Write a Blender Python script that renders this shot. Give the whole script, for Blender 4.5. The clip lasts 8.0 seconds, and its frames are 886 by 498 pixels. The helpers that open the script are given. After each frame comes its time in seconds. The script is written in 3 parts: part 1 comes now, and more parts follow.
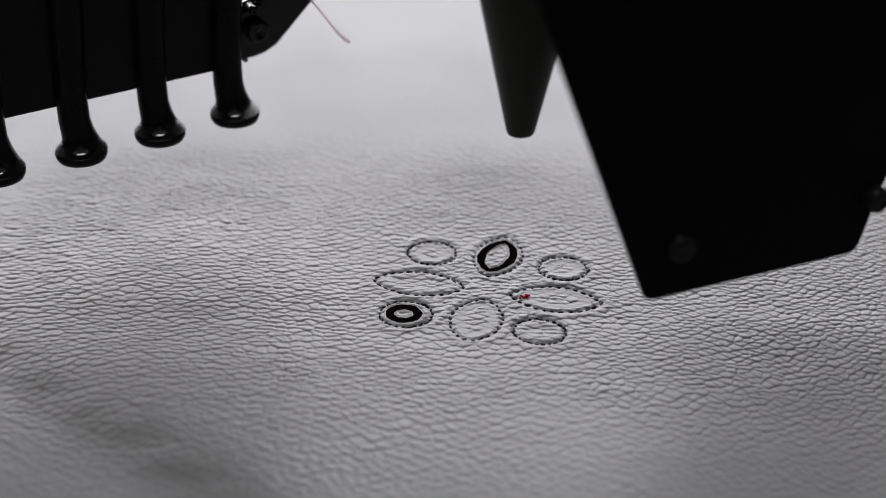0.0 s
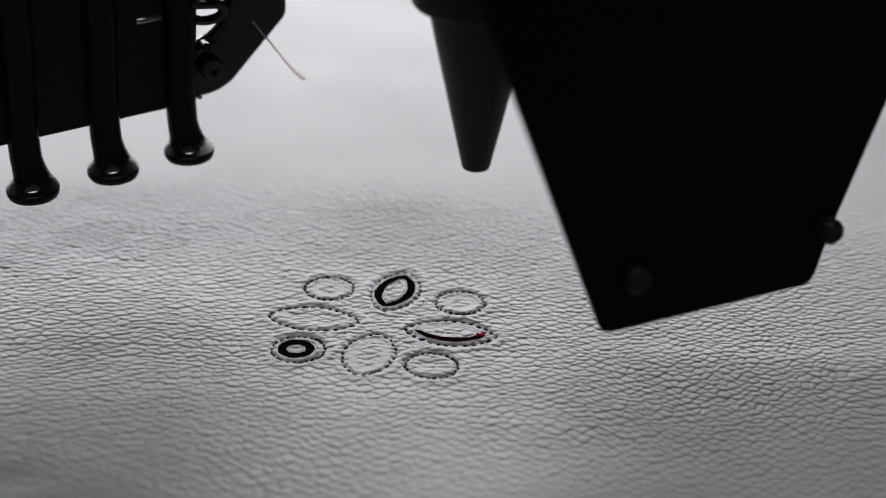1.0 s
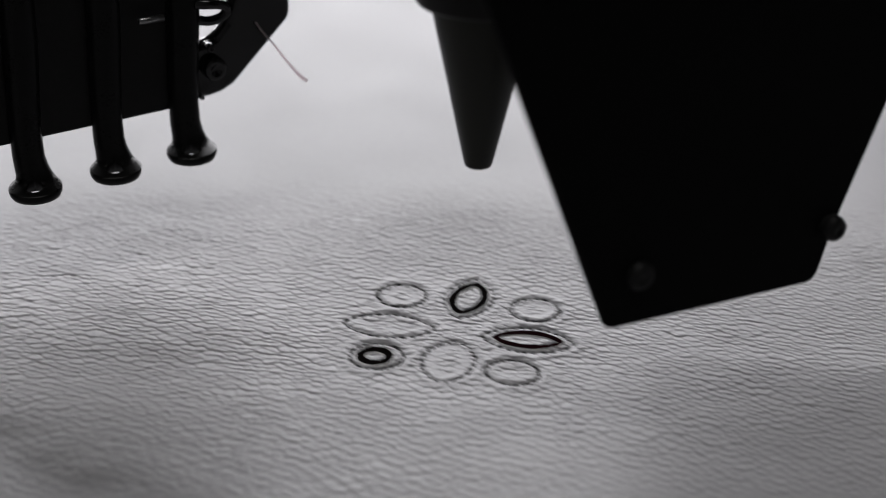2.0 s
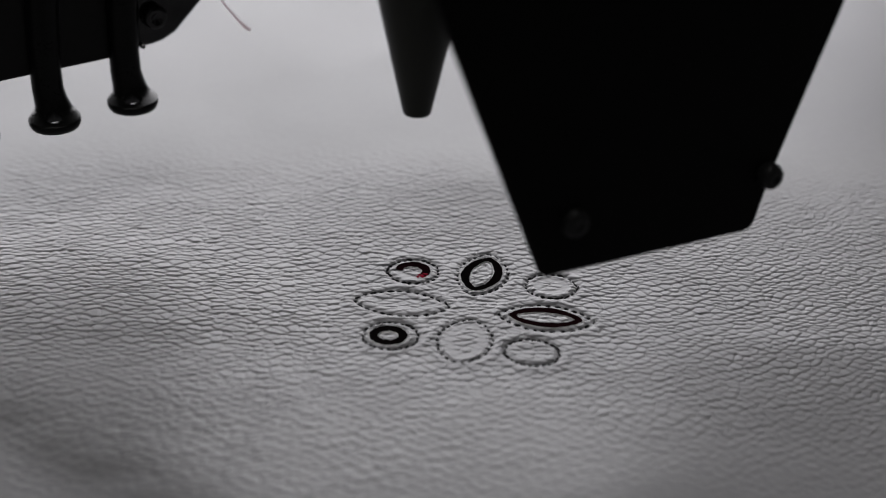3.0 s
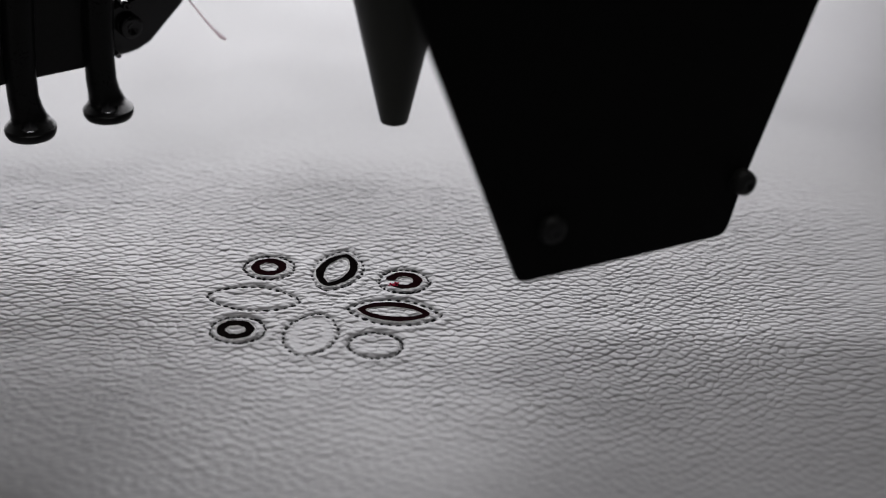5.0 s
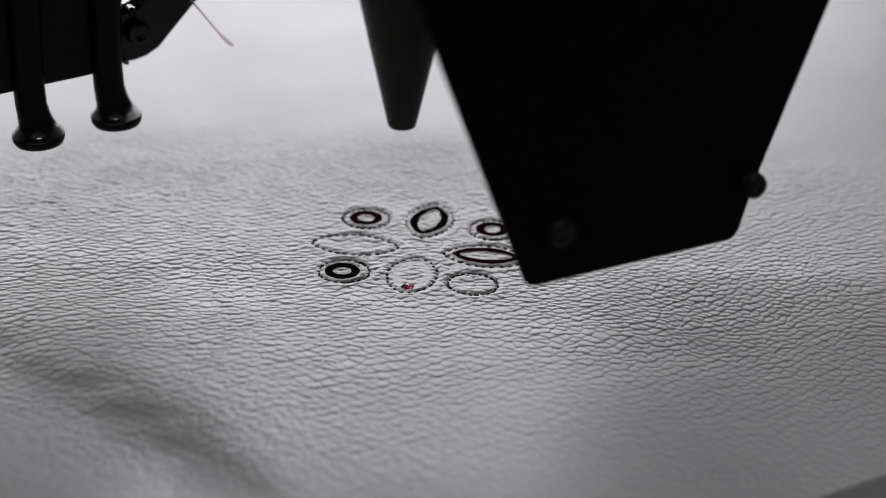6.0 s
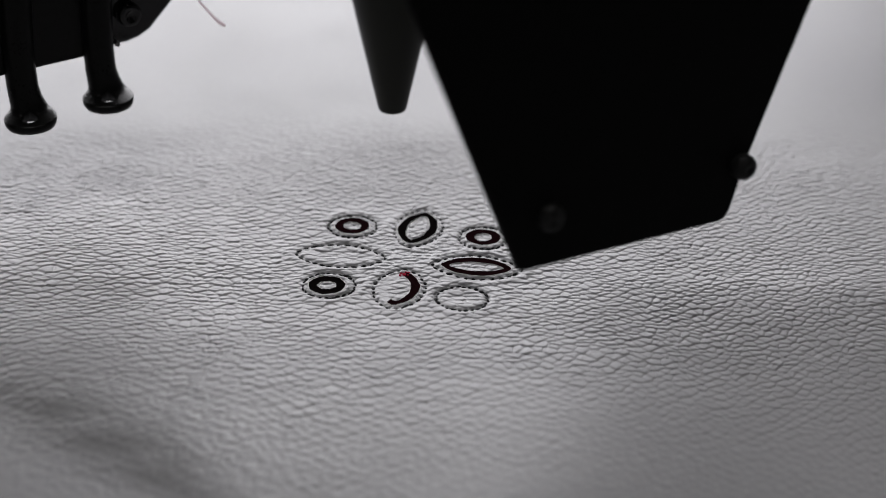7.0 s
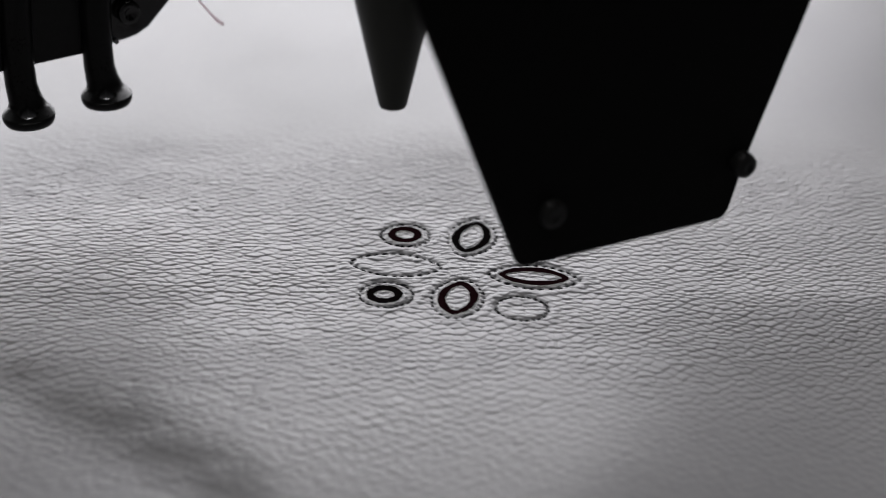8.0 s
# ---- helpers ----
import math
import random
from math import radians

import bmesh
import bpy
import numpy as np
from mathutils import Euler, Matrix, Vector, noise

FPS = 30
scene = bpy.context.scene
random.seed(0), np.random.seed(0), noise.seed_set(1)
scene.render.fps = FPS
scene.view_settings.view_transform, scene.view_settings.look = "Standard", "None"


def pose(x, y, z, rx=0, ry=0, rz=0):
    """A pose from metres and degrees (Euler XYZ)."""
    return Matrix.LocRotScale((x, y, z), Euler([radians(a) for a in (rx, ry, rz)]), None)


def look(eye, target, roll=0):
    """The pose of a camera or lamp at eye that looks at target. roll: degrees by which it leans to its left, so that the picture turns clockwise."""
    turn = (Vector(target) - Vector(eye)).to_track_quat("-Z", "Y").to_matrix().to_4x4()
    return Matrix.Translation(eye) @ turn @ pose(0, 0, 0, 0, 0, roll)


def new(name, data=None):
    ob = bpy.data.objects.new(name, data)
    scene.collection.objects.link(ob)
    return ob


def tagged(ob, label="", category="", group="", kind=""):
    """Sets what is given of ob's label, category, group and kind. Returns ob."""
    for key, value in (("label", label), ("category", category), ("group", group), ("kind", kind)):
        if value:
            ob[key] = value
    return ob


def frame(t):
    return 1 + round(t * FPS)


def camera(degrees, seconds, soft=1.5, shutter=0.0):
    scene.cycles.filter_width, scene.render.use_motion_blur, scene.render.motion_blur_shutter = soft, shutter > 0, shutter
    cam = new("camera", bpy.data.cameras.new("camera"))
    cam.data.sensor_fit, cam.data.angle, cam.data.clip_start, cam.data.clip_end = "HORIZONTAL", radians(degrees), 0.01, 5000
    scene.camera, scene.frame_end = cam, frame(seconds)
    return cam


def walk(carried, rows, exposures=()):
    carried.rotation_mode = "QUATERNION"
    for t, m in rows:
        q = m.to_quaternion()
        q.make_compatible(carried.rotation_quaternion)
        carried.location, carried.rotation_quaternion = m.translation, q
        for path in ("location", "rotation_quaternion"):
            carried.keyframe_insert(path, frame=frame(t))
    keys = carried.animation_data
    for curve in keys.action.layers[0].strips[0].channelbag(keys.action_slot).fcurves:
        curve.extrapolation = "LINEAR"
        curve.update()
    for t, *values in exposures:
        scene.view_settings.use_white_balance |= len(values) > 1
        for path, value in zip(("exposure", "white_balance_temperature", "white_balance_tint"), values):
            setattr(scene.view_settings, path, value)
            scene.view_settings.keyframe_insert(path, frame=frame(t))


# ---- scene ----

cam = camera(35.6, 8.0, soft=0.8, shutter=0.5)
cam.data.dof.use_dof = True
cam.data.dof.focus_distance = 0.219
cam.data.dof.aperture_fstop = 12.0
PATH = [
    (0.0, pose(-0.00282, -0.18402, 0.11883, 59.329, -0.546, 3.126)),
    (0.3, pose(-0.00273, -0.18389, 0.11913, 59.306, -0.546, 3.391)),
    (0.5, pose(-0.00271, -0.18378, 0.11932, 59.600, -0.548, 2.498)),
    (0.8, pose(-0.00235, -0.18396, 0.11769, 60.880, -1.124, 1.220)),
    (1.0, pose(-0.00222, -0.18379, 0.11693, 61.241, -1.026, 1.484)),
    (1.2, pose(-0.00307, -0.18414, 0.11649, 61.585, -0.961, 1.572)),
    (2.3, pose(-0.00107, -0.18531, 0.11380, 61.998, -1.052, 1.521)),
    (2.5, pose(0.00032, -0.18485, 0.11367, 60.907, -0.981, 1.327)),
    (3.0, pose(0.00265, -0.18520, 0.11278, 60.300, -1.497, 0.496)),
    (3.5, pose(0.00021, -0.18506, 0.11436, 59.949, -2.089, -0.932)),
    (4.0, pose(0.00301, -0.18530, 0.11372, 60.103, -1.694, -0.473)),
    (4.2, pose(0.00031, -0.18676, 0.11379, 60.308, -2.204, -1.000)),
    (5.5, pose(0.00175, -0.18656, 0.11224, 60.985, -1.666, -0.625)),
    (6.0, pose(0.00150, -0.18627, 0.11192, 61.175, -1.515, -0.541)),
    (6.5, pose(0.00183, -0.18659, 0.11292, 60.565, -1.363, -0.350)),
    (7.0, pose(0.00310, -0.18514, 0.11528, 59.490, -1.079, -0.659)),
    (7.5, pose(0.00199, -0.18574, 0.11316, 60.776, -1.638, -1.094)),
    (8.0, pose(0.00152, -0.18623, 0.11325, 60.013, -1.532, -0.939)),
]
walk(cam, PATH, exposures=((0.0, 0.0), (1.2, 0.05), (2.5, -0.21), (3.0, -0.36), (3.5, -0.19), (4.0, -0.08), (5.5, 0.05), (6.0, 0.04), (7.0, 0.05), (8.0, 0.05)))

MM = 0.001

# ---- light: one wide area lamp in an unseen, assumed window opposite the camera, dim room ----
world = bpy.data.worlds.new("world")
scene.world = world
world.use_nodes = True
world.node_tree.nodes["Background"].inputs["Color"].default_value = (0.75, 0.8, 0.9, 1)
world.node_tree.nodes["Background"].inputs["Strength"].default_value = 0.4

BACK_OPENING = (-3.0, 0.77, 0.2, 1.3)  # assumed window opening: x0, x1, z0, z1 in the wall at y = 2
lamp_data = bpy.data.lights.new("back_light", "AREA")
lamp_data.shape, lamp_data.size, lamp_data.size_y = "RECTANGLE", BACK_OPENING[1] - BACK_OPENING[0], BACK_OPENING[3] - BACK_OPENING[2]
lamp_data.energy, lamp_data.color = 82.5, (1.0, 0.982, 1.02)
back_light = new("back_light", lamp_data)
back_light.matrix_world = look(((BACK_OPENING[0] + BACK_OPENING[1]) / 2, 2.0, (BACK_OPENING[2] + BACK_OPENING[3]) / 2), ((BACK_OPENING[0] + BACK_OPENING[1]) / 2, 0.0, (BACK_OPENING[2] + BACK_OPENING[3]) / 2 - 0.3))


# ---- materials ----
def material(name, color, rough, metal=0.0, spec=0.5):
    m = bpy.data.materials.new(name)
    m.use_nodes = True
    b = m.node_tree.nodes["Principled BSDF"]
    b.inputs["Base Color"].default_value = (*color, 1)
    b.inputs["Roughness"].default_value = rough
    b.inputs["Metallic"].default_value = metal
    b.inputs["Specular IOR Level"].default_value = spec
    return m


def varied(m, color, spread, scale, rough=None, rough_spread=0.0, bump=0.0, bump_scale=None, bump_distance=0.0001):
    """Two scales of noise over colour and roughness, and fine relief."""
    nt = m.node_tree
    b = nt.nodes["Principled BSDF"]
    co = nt.nodes.new("ShaderNodeTexCoord")
    coarse, fine = nt.nodes.new("ShaderNodeTexNoise"), nt.nodes.new("ShaderNodeTexNoise")
    coarse.inputs["Scale"].default_value, coarse.inputs["Detail"].default_value = scale, 4
    fine.inputs["Scale"].default_value, fine.inputs["Detail"].default_value = scale * 14, 3
    for n in (coarse, fine):
        nt.links.new(co.outputs["Object"], n.inputs["Vector"])
    mix = nt.nodes.new("ShaderNodeMath")
    mix.operation = "ADD"
    half = nt.nodes.new("ShaderNodeMath")
    half.operation, half.inputs[1].default_value = "MULTIPLY", 0.5
    nt.links.new(coarse.outputs["Fac"], mix.inputs[0])
    nt.links.new(fine.outputs["Fac"], mix.inputs[1])
    nt.links.new(mix.outputs[0], half.inputs[0])
    ramp = nt.nodes.new("ShaderNodeValToRGB")
    ramp.color_ramp.elements[0].position, ramp.color_ramp.elements[1].position = 0.3, 0.7
    ramp.color_ramp.elements[0].color = (*[max(0, c * (1 - spread)) for c in color], 1)
    ramp.color_ramp.elements[1].color = (*[min(1, c * (1 + spread)) for c in color], 1)
    nt.links.new(half.outputs[0], ramp.inputs["Fac"])
    nt.links.new(ramp.outputs["Color"], b.inputs["Base Color"])
    if rough is not None:
        rng = nt.nodes.new("ShaderNodeMapRange")
        rng.inputs["From Min"].default_value, rng.inputs["From Max"].default_value = 0.3, 0.7
        rng.inputs["To Min"].default_value, rng.inputs["To Max"].default_value = rough - rough_spread, rough + rough_spread
        nt.links.new(half.outputs[0], rng.inputs["Value"])
        nt.links.new(rng.outputs["Result"], b.inputs["Roughness"])
    if bump:
        rel = nt.nodes.new("ShaderNodeTexNoise")
        rel.inputs["Scale"].default_value, rel.inputs["Detail"].default_value = bump_scale or scale * 20, 4
        nt.links.new(co.outputs["Object"], rel.inputs["Vector"])
        bm = nt.nodes.new("ShaderNodeBump")
        bm.inputs["Strength"].default_value, bm.inputs["Distance"].default_value = bump, bump_distance
        nt.links.new(rel.outputs["Fac"], bm.inputs["Height"])
        nt.links.new(bm.outputs["Normal"], b.inputs["Normal"])
    return m


LEATHER = varied(material("grey_leather", (0.3, 0.298, 0.304), 0.44, 0.0, 0.48), (0.3, 0.298, 0.304), 0.07, 40, 0.44, 0.05, 0.3, 2600, 0.00006)
CHAR = varied(material("charred_leather", (0.008, 0.007, 0.007), 0.9, 0.0, 0.0), (0.005, 0.004, 0.004), 0.5, 600, 0.85, 0.1, 0.6, 3000, 0.00012)
# char of the fresh marks; its red tint stands in for their fading glow
GLOW_TINTED_CHAR = varied(material("glow_tinted_char", (0.011, 0.004, 0.005), 0.9, 0.0, 0.0), (0.011, 0.004, 0.005), 0.5, 600, 0.85, 0.1, 0.6, 3000, 0.00012)
# pale material for the rims on both sides of the burnt bands
PALE_RIM = varied(material("pale_leather_rim", (0.7, 0.69, 0.68), 0.85), (0.7, 0.69, 0.68), 0.12, 700, 0.85, 0.06)
THREAD = varied(material("black_thread", (0.012, 0.012, 0.013), 0.8, 0.0, 0.2), (0.012, 0.012, 0.013), 0.3, 900, 0.7, 0.1)
GLOSS_BLACK = varied(material("glossy_black_metal", (0.005, 0.005, 0.005), 0.08, 0.0, 0.45), (0.005, 0.005, 0.005), 0.4, 120, 0.075, 0.025)
FOOT_BLACK = varied(material("black_oxide_steel", (0.006, 0.006, 0.006), 0.3, 0.0, 0.13), (0.006, 0.006, 0.006), 0.4, 160, 0.3, 0.06)
FOOT_BLACK.node_tree.nodes["Principled BSDF"].inputs["IOR"].default_value = 1.5
CASE_BLACK = varied(material("satin_black_paint", (0.007, 0.0068, 0.0066), 0.4, 0.0, 0.2), (0.007, 0.0068, 0.0066), 0.4, 90, 0.4, 0.08)
MATT_BLACK = varied(material("matt_black_paint", (0.003, 0.003, 0.003), 0.75, 0.0, 0.1), (0.003, 0.003, 0.003), 0.3, 200, 0.75, 0.06, 0.3, 2500, 0.00004)
OLIVE = varied(material("dark_anodised_metal", (0.013, 0.014, 0.009), 0.42, 0.0, 0.3), (0.013, 0.014, 0.009), 0.15, 150, 0.42, 0.06, 0.2, 2500, 0.00003)
STEEL = varied(material("dark_oxidised_steel", (0.016, 0.016, 0.016), 0.45, 0.0, 0.2), (0.012, 0.012, 0.012), 0.2, 300, 0.45, 0.08)
# bright steel for the small parts that supply glints
BRIGHT = varied(material("glint_steel", (0.3, 0.3, 0.3), 0.35, 1.0), (0.3, 0.3, 0.3), 0.3, 400, 0.35, 0.1)
PINK_THREAD = varied(material("pinkish_thread", (0.5, 0.46, 0.47), 0.8), (0.5, 0.46, 0.47), 0.15, 600, 0.8, 0.05)
_nt = PINK_THREAD.node_tree  # light shines through the thin fibre
_tr, _mx = _nt.nodes.new("ShaderNodeBsdfTranslucent"), _nt.nodes.new("ShaderNodeMixShader")
_tr.inputs["Color"].default_value, _mx.inputs["Fac"].default_value = (0.8, 0.72, 0.74, 1), 0.85
_nt.links.new(_nt.nodes["Principled BSDF"].outputs[0], _mx.inputs[1])
_nt.links.new(_tr.outputs[0], _mx.inputs[2])
_nt.links.new(_mx.outputs[0], _nt.nodes["Material Output"].inputs["Surface"])
TABLE = varied(material("grey_table_laminate", (0.25, 0.25, 0.25), 0.5), (0.25, 0.25, 0.25), 0.1, 20, 0.5, 0.05)
WALL = varied(material("dull_wall_paint", (0.2, 0.2, 0.2), 0.9), (0.2, 0.2, 0.2), 0.08, 3, 0.9, 0.03)
SPOT_GLOW = material("laser_spot_glow", (0.06, 0.004, 0.006), 0.9, 0.0, 0.1)
SPOT_GLOW.node_tree.nodes["Principled BSDF"].inputs["Emission Color"].default_value = (0.9, 0.02, 0.09, 1)
SPOT_GLOW.node_tree.nodes["Principled BSDF"].inputs["Emission Strength"].default_value = 0.16


# ---- mesh helpers ----
def part(name, bm, mat, parent=None, label="", smooth=True):
    me = bpy.data.meshes.new(name)
    bm.normal_update()
    bm.to_mesh(me)
    bm.free()
    me.materials.append(mat)
    for p in me.polygons:
        p.use_smooth = smooth
    ob = new(name, me)
    if parent:
        ob.parent = parent
    return tagged(ob, label)


def box(bm, lo, hi):
    r = bmesh.ops.create_cube(bm, size=1)
    for v in r["verts"]:
        v.co = Vector([lo[k] + (v.co[k] + 0.5) * (hi[k] - lo[k]) for k in range(3)])
    return r["verts"]


def bevelled(bm, width, segments=2, angle=30):
    es = [e for e in bm.edges if len(e.link_faces) == 2 and e.calc_face_angle(0) > radians(angle)]
    bmesh.ops.bevel(bm, geom=es, offset=width, segments=segments, affect="EDGES", profile=0.5)
    return bm


def prism(outline, n, thick, origin, along):
    """A plate: its outline in (distance along, height), standing upright, thick along n."""
    bm = bmesh.new()
    front = [bm.verts.new(origin + along * s + Vector((0, 0, z))) for s, z in outline]
    back = [bm.verts.new(v.co + n * thick) for v in front]
    k = len(front)
    bm.faces.new(front)
    bm.faces.new(list(reversed(back)))
    for i in range(k):
        j = (i + 1) % k
        bm.faces.new((front[j], front[i], back[i], back[j]))
    bmesh.ops.recalc_face_normals(bm, faces=bm.faces)
    return bm


def loft(rings, segs=40, closed=True):
    """Round sections (centre, radius, axis) joined into one skin; the sections lie level unless an axis is given."""
    bm = bmesh.new()
    rows = []
    for c, r, *axis in rings:
        q = Vector(axis[0]).to_track_quat("Z", "Y") if axis else None
        row = []
        for i in range(segs):
            a = 2 * math.pi * i / segs
            p = Vector((r * math.cos(a), r * math.sin(a), 0))
            row.append(bm.verts.new(Vector(c) + (q @ p if q else p)))
        rows.append(row)
    for a, b in zip(rows, rows[1:]):
        for i in range(segs):
            j = (i + 1) % segs
            bm.faces.new((a[i], a[j], b[j], b[i]))
    if closed:
        bm.faces.new(list(reversed(rows[0])))
        bm.faces.new(rows[-1])
    bmesh.ops.recalc_face_normals(bm, faces=bm.faces)
    return bm


def tube(points, r, segs=10):
    rings = []
    for i, p in enumerate(points):
        a, b = Vector(points[max(i - 1, 0)]), Vector(points[min(i + 1, len(points) - 1)])
        rad = r[i] if isinstance(r, (list, tuple)) else r
        rings.append((p, rad, b - a))
    return loft(rings, segs)


# ---- the room that closes the place ----
def slab(name, lo, hi, mat, kind="structure", label=""):
    bm = bmesh.new()
    box(bm, lo, hi)
    return tagged(part(name, bm, mat, smooth=False), label, kind=kind)


slab("floor", (-3.3, -2.6, -0.95), (2.6, 2.2, -0.85), WALL, label="plain grey concrete workshop floor")
slab("ceiling", (-3.3, -2.6, 2.1), (2.6, 2.2, 2.2), WALL, label="plain dull ceiling of the workshop")
slab("wall_south", (-3.3, -2.6, -0.85), (2.6, -2.5, 2.1), WALL, label="plain dull painted workshop wall")
slab("wall_west", (-3.3, -2.5, -0.85), (-3.2, 2.1, 2.1), WALL, label="plain dull painted workshop wall")
slab("wall_east", (2.5, -2.5, -0.85), (2.6, 2.1, 2.1), WALL, label="plain dull painted workshop wall")
wall_north = bmesh.new()
box(wall_north, (-3.2, 2.1, -0.85), (BACK_OPENING[0], 2.2, 2.1))
box(wall_north, (BACK_OPENING[1], 2.1, -0.85), (2.5, 2.2, 2.1))
box(wall_north, (BACK_OPENING[0], 2.1, -0.85), (BACK_OPENING[1], 2.2, BACK_OPENING[2]))
box(wall_north, (BACK_OPENING[0], 2.1, BACK_OPENING[3]), (BACK_OPENING[1], 2.2, 2.1))
tagged(part("wall_north", wall_north, WALL, smooth=False), "plain dull wall with a wide opening added for the back light", kind="structure")

# an unseen panel lamp, added to light hide and feet from above
LAMP_GLOW = material("lamp_diffuser", (0.9, 0.9, 0.9), 0.5)
LAMP_GLOW.node_tree.nodes["Principled BSDF"].inputs["Emission Color"].default_value = (1.0, 0.97, 0.95, 1)
LAMP_GLOW.node_tree.nodes["Principled BSDF"].inputs["Emission Strength"].default_value = 6.0
strip = new("added_top_lamp")
tagged(strip, "long white panel lamp, added unseen under the workshop ceiling", "ceiling lamp")
bm = bmesh.new()
box(bm, (-0.95, -0.42, 2.062), (0.55, 0.02, 2.1))
part("housing", bevelled(bm, 0.006), WALL, strip, smooth=False)
bm = bmesh.new()
box(bm, (-0.9, -0.38, 2.035), (0.5, -0.02, 2.06))
part("diffuser", bevelled(bm, 0.004), LAMP_GLOW, strip, "glowing white diffuser", smooth=False)

SHEET_LOW = -0.018
table = new("machine_table")
tagged(table, "grey laminate machine table under the leather", "table")
bm = bmesh.new()
box(bm, (-0.6, -0.45, SHEET_LOW - 0.03), (0.6, 0.5, SHEET_LOW))
part("tabletop", bevelled(bm, 0.003), TABLE, table, smooth=False)
for lx in (-0.55, 0.49):
    for ly in (-0.40, 0.39):
        bm = bmesh.new()
        box(bm, (lx, ly, -0.85), (lx + 0.06, ly + 0.06, SHEET_LOW - 0.03))
        part("leg", bevelled(bm, 0.003), TABLE, table, smooth=False)


# ---- the pattern on the leather, in millimetres from its middle ----
PITCH = 1.4, 1.02  # from needle hole to needle hole, on petals and on rings


class Loop:
    """A closed outline: a round ring or a two-pointed petal."""

    def __init__(self, cx, cy, length, width, angle, petal):
        self.c, self.l, self.w, self.a, self.petal = (cx, cy), length, width, radians(angle), petal
        self.pitch = PITCH[0] if petal else PITCH[1]

    def at(self, u, grow=0.0):
        """Point at u turns (0 at the far tip along the axis, counter-clockwise)."""
        t = 2 * math.pi * u
        l, w = self.l + grow, self.w + grow
        y = w * math.sin(t)
        if self.petal:
            y = w * math.copysign(abs(math.sin(t)) ** 1.4, math.sin(t))
        x = l * math.cos(t)
        ca, sa = math.cos(self.a), math.sin(self.a)
        return (self.c[0] + ca * x - sa * y, self.c[1] + sa * x + ca * y)

    def even(self, step):
        """Points about step apart along the outline, with the direction at each."""
        us = [i / 400 for i in range(401)]
        ps = [self.at(u) for u in us]
        run = [0.0]
        for a, b in zip(ps, ps[1:]):
            run.append(run[-1] + math.dist(a, b))
        n = max(6, round(run[-1] / step))
        out = []
        for k in range(n):
            d = run[-1] * k / n
            i = max(j for j in range(401) if run[j] <= d)
            p, q = ps[i % 400], ps[(i + 1) % 400]
            out.append((p, math.atan2(q[1] - p[1], q[0] - p[0])))
        return out


SEAMS = {
    "nw": Loop(-9.42, 11.75, 4.09, 3.84, -7.0, False),
    "ne": Loop(12.57, 8.09, 4.04, 3.84, -7.0, False),
    "sw": Loop(-12.26, -8.31, 4.14, 3.84, -7.0, False),
    "se": Loop(8.51, -11.98, 4.04, 3.63, -7.0, False),
    "n": Loop(1.72, 11.35, 6.84, 3.99, 78.3, True),
    "s": Loop(-1.23, -9.28, 6.30, 4.04, 81.1, True),
    "w": Loop(-10.94, 1.42, 7.28, 3.79, -7.0, True),
    "e": Loop(11.15, -1.99, 7.08, 3.84, -7.0, True),
}
BURNS = {
    "nw": Loop(-9.52, 11.80, 2.18, 2.11, -7.0, False),
    "ne": Loop(12.57, 8.21, 2.18, 2.06, -7.0, False),
    "sw": Loop(-12.57, -8.43, 2.18, 2.00, -7.0, False),
    "n": Loop(1.61, 11.35, 5.02, 2.55, 75.4, True),
    "s": Loop(-1.23, -9.28, 4.59, 2.48, 81.1, True),
    "e": Loop(11.05, -1.99, 5.05, 2.24, -6.0, True),
}

# stretches that the laser burns: loop, first turn, last turn, times along it
TRACES = {
    "e": (0.5, 1.5, ((-0.1, 0.0), (0.5, 0.26), (0.8, 0.40), (0.95, 0.5), (1.2, 0.66), (1.95, 1.0)), 30),
    "nw": (0.5, -0.5, ((2.35, 0.0), (2.5, 0.22), (3.0, 0.62), (3.45, 1.0)), 18),
    "ne": (0.5, -0.5, ((3.95, 0.0), (4.25, 0.12), (5.15, 1.0)), 18),
    "s": (0.42, 1.42, ((5.85, 0.0), (6.1, 0.14), (6.5, 0.32), (7.0, 0.57), (7.3, 0.75), (7.65, 1.0)), 30),
}


# ---- leather ----
def spread_axis(lo, a, b, hi, fine):
    """Coordinates that lie fine apart between a and b and ever wider outside."""
    mid = list(np.arange(a, b + fine / 2, fine))
    up, step = [], fine
    x = mid[-1]
    while x < hi:
        step = min(step * 1.014, 6.0)
        x += step
        up.append(min(x, hi))
    down, step, x = [], fine, mid[0]
    while x > lo:
        step = min(step * 1.014, 6.0)
        x -= step
        down.append(max(x, lo))
    return np.array(down[::-1] + mid + up)


def value_noise(x, y, size, seed):
    g = np.random.default_rng(seed).random((256, 256))
    fx, fy = x / size, y / size
    ix, iy = np.floor(fx).astype(int), np.floor(fy).astype(int)
    tx, ty = fx - ix, fy - iy
    tx, ty = tx * tx * (3 - 2 * tx), ty * ty * (3 - 2 * ty)
    v = lambda a, b: g[a % 256, b % 256]
    return (v(ix, iy) * (1 - tx) + v(ix + 1, iy) * tx) * (1 - ty) + (v(ix, iy + 1) * (1 - tx) + v(ix + 1, iy + 1) * tx) * ty - 0.5


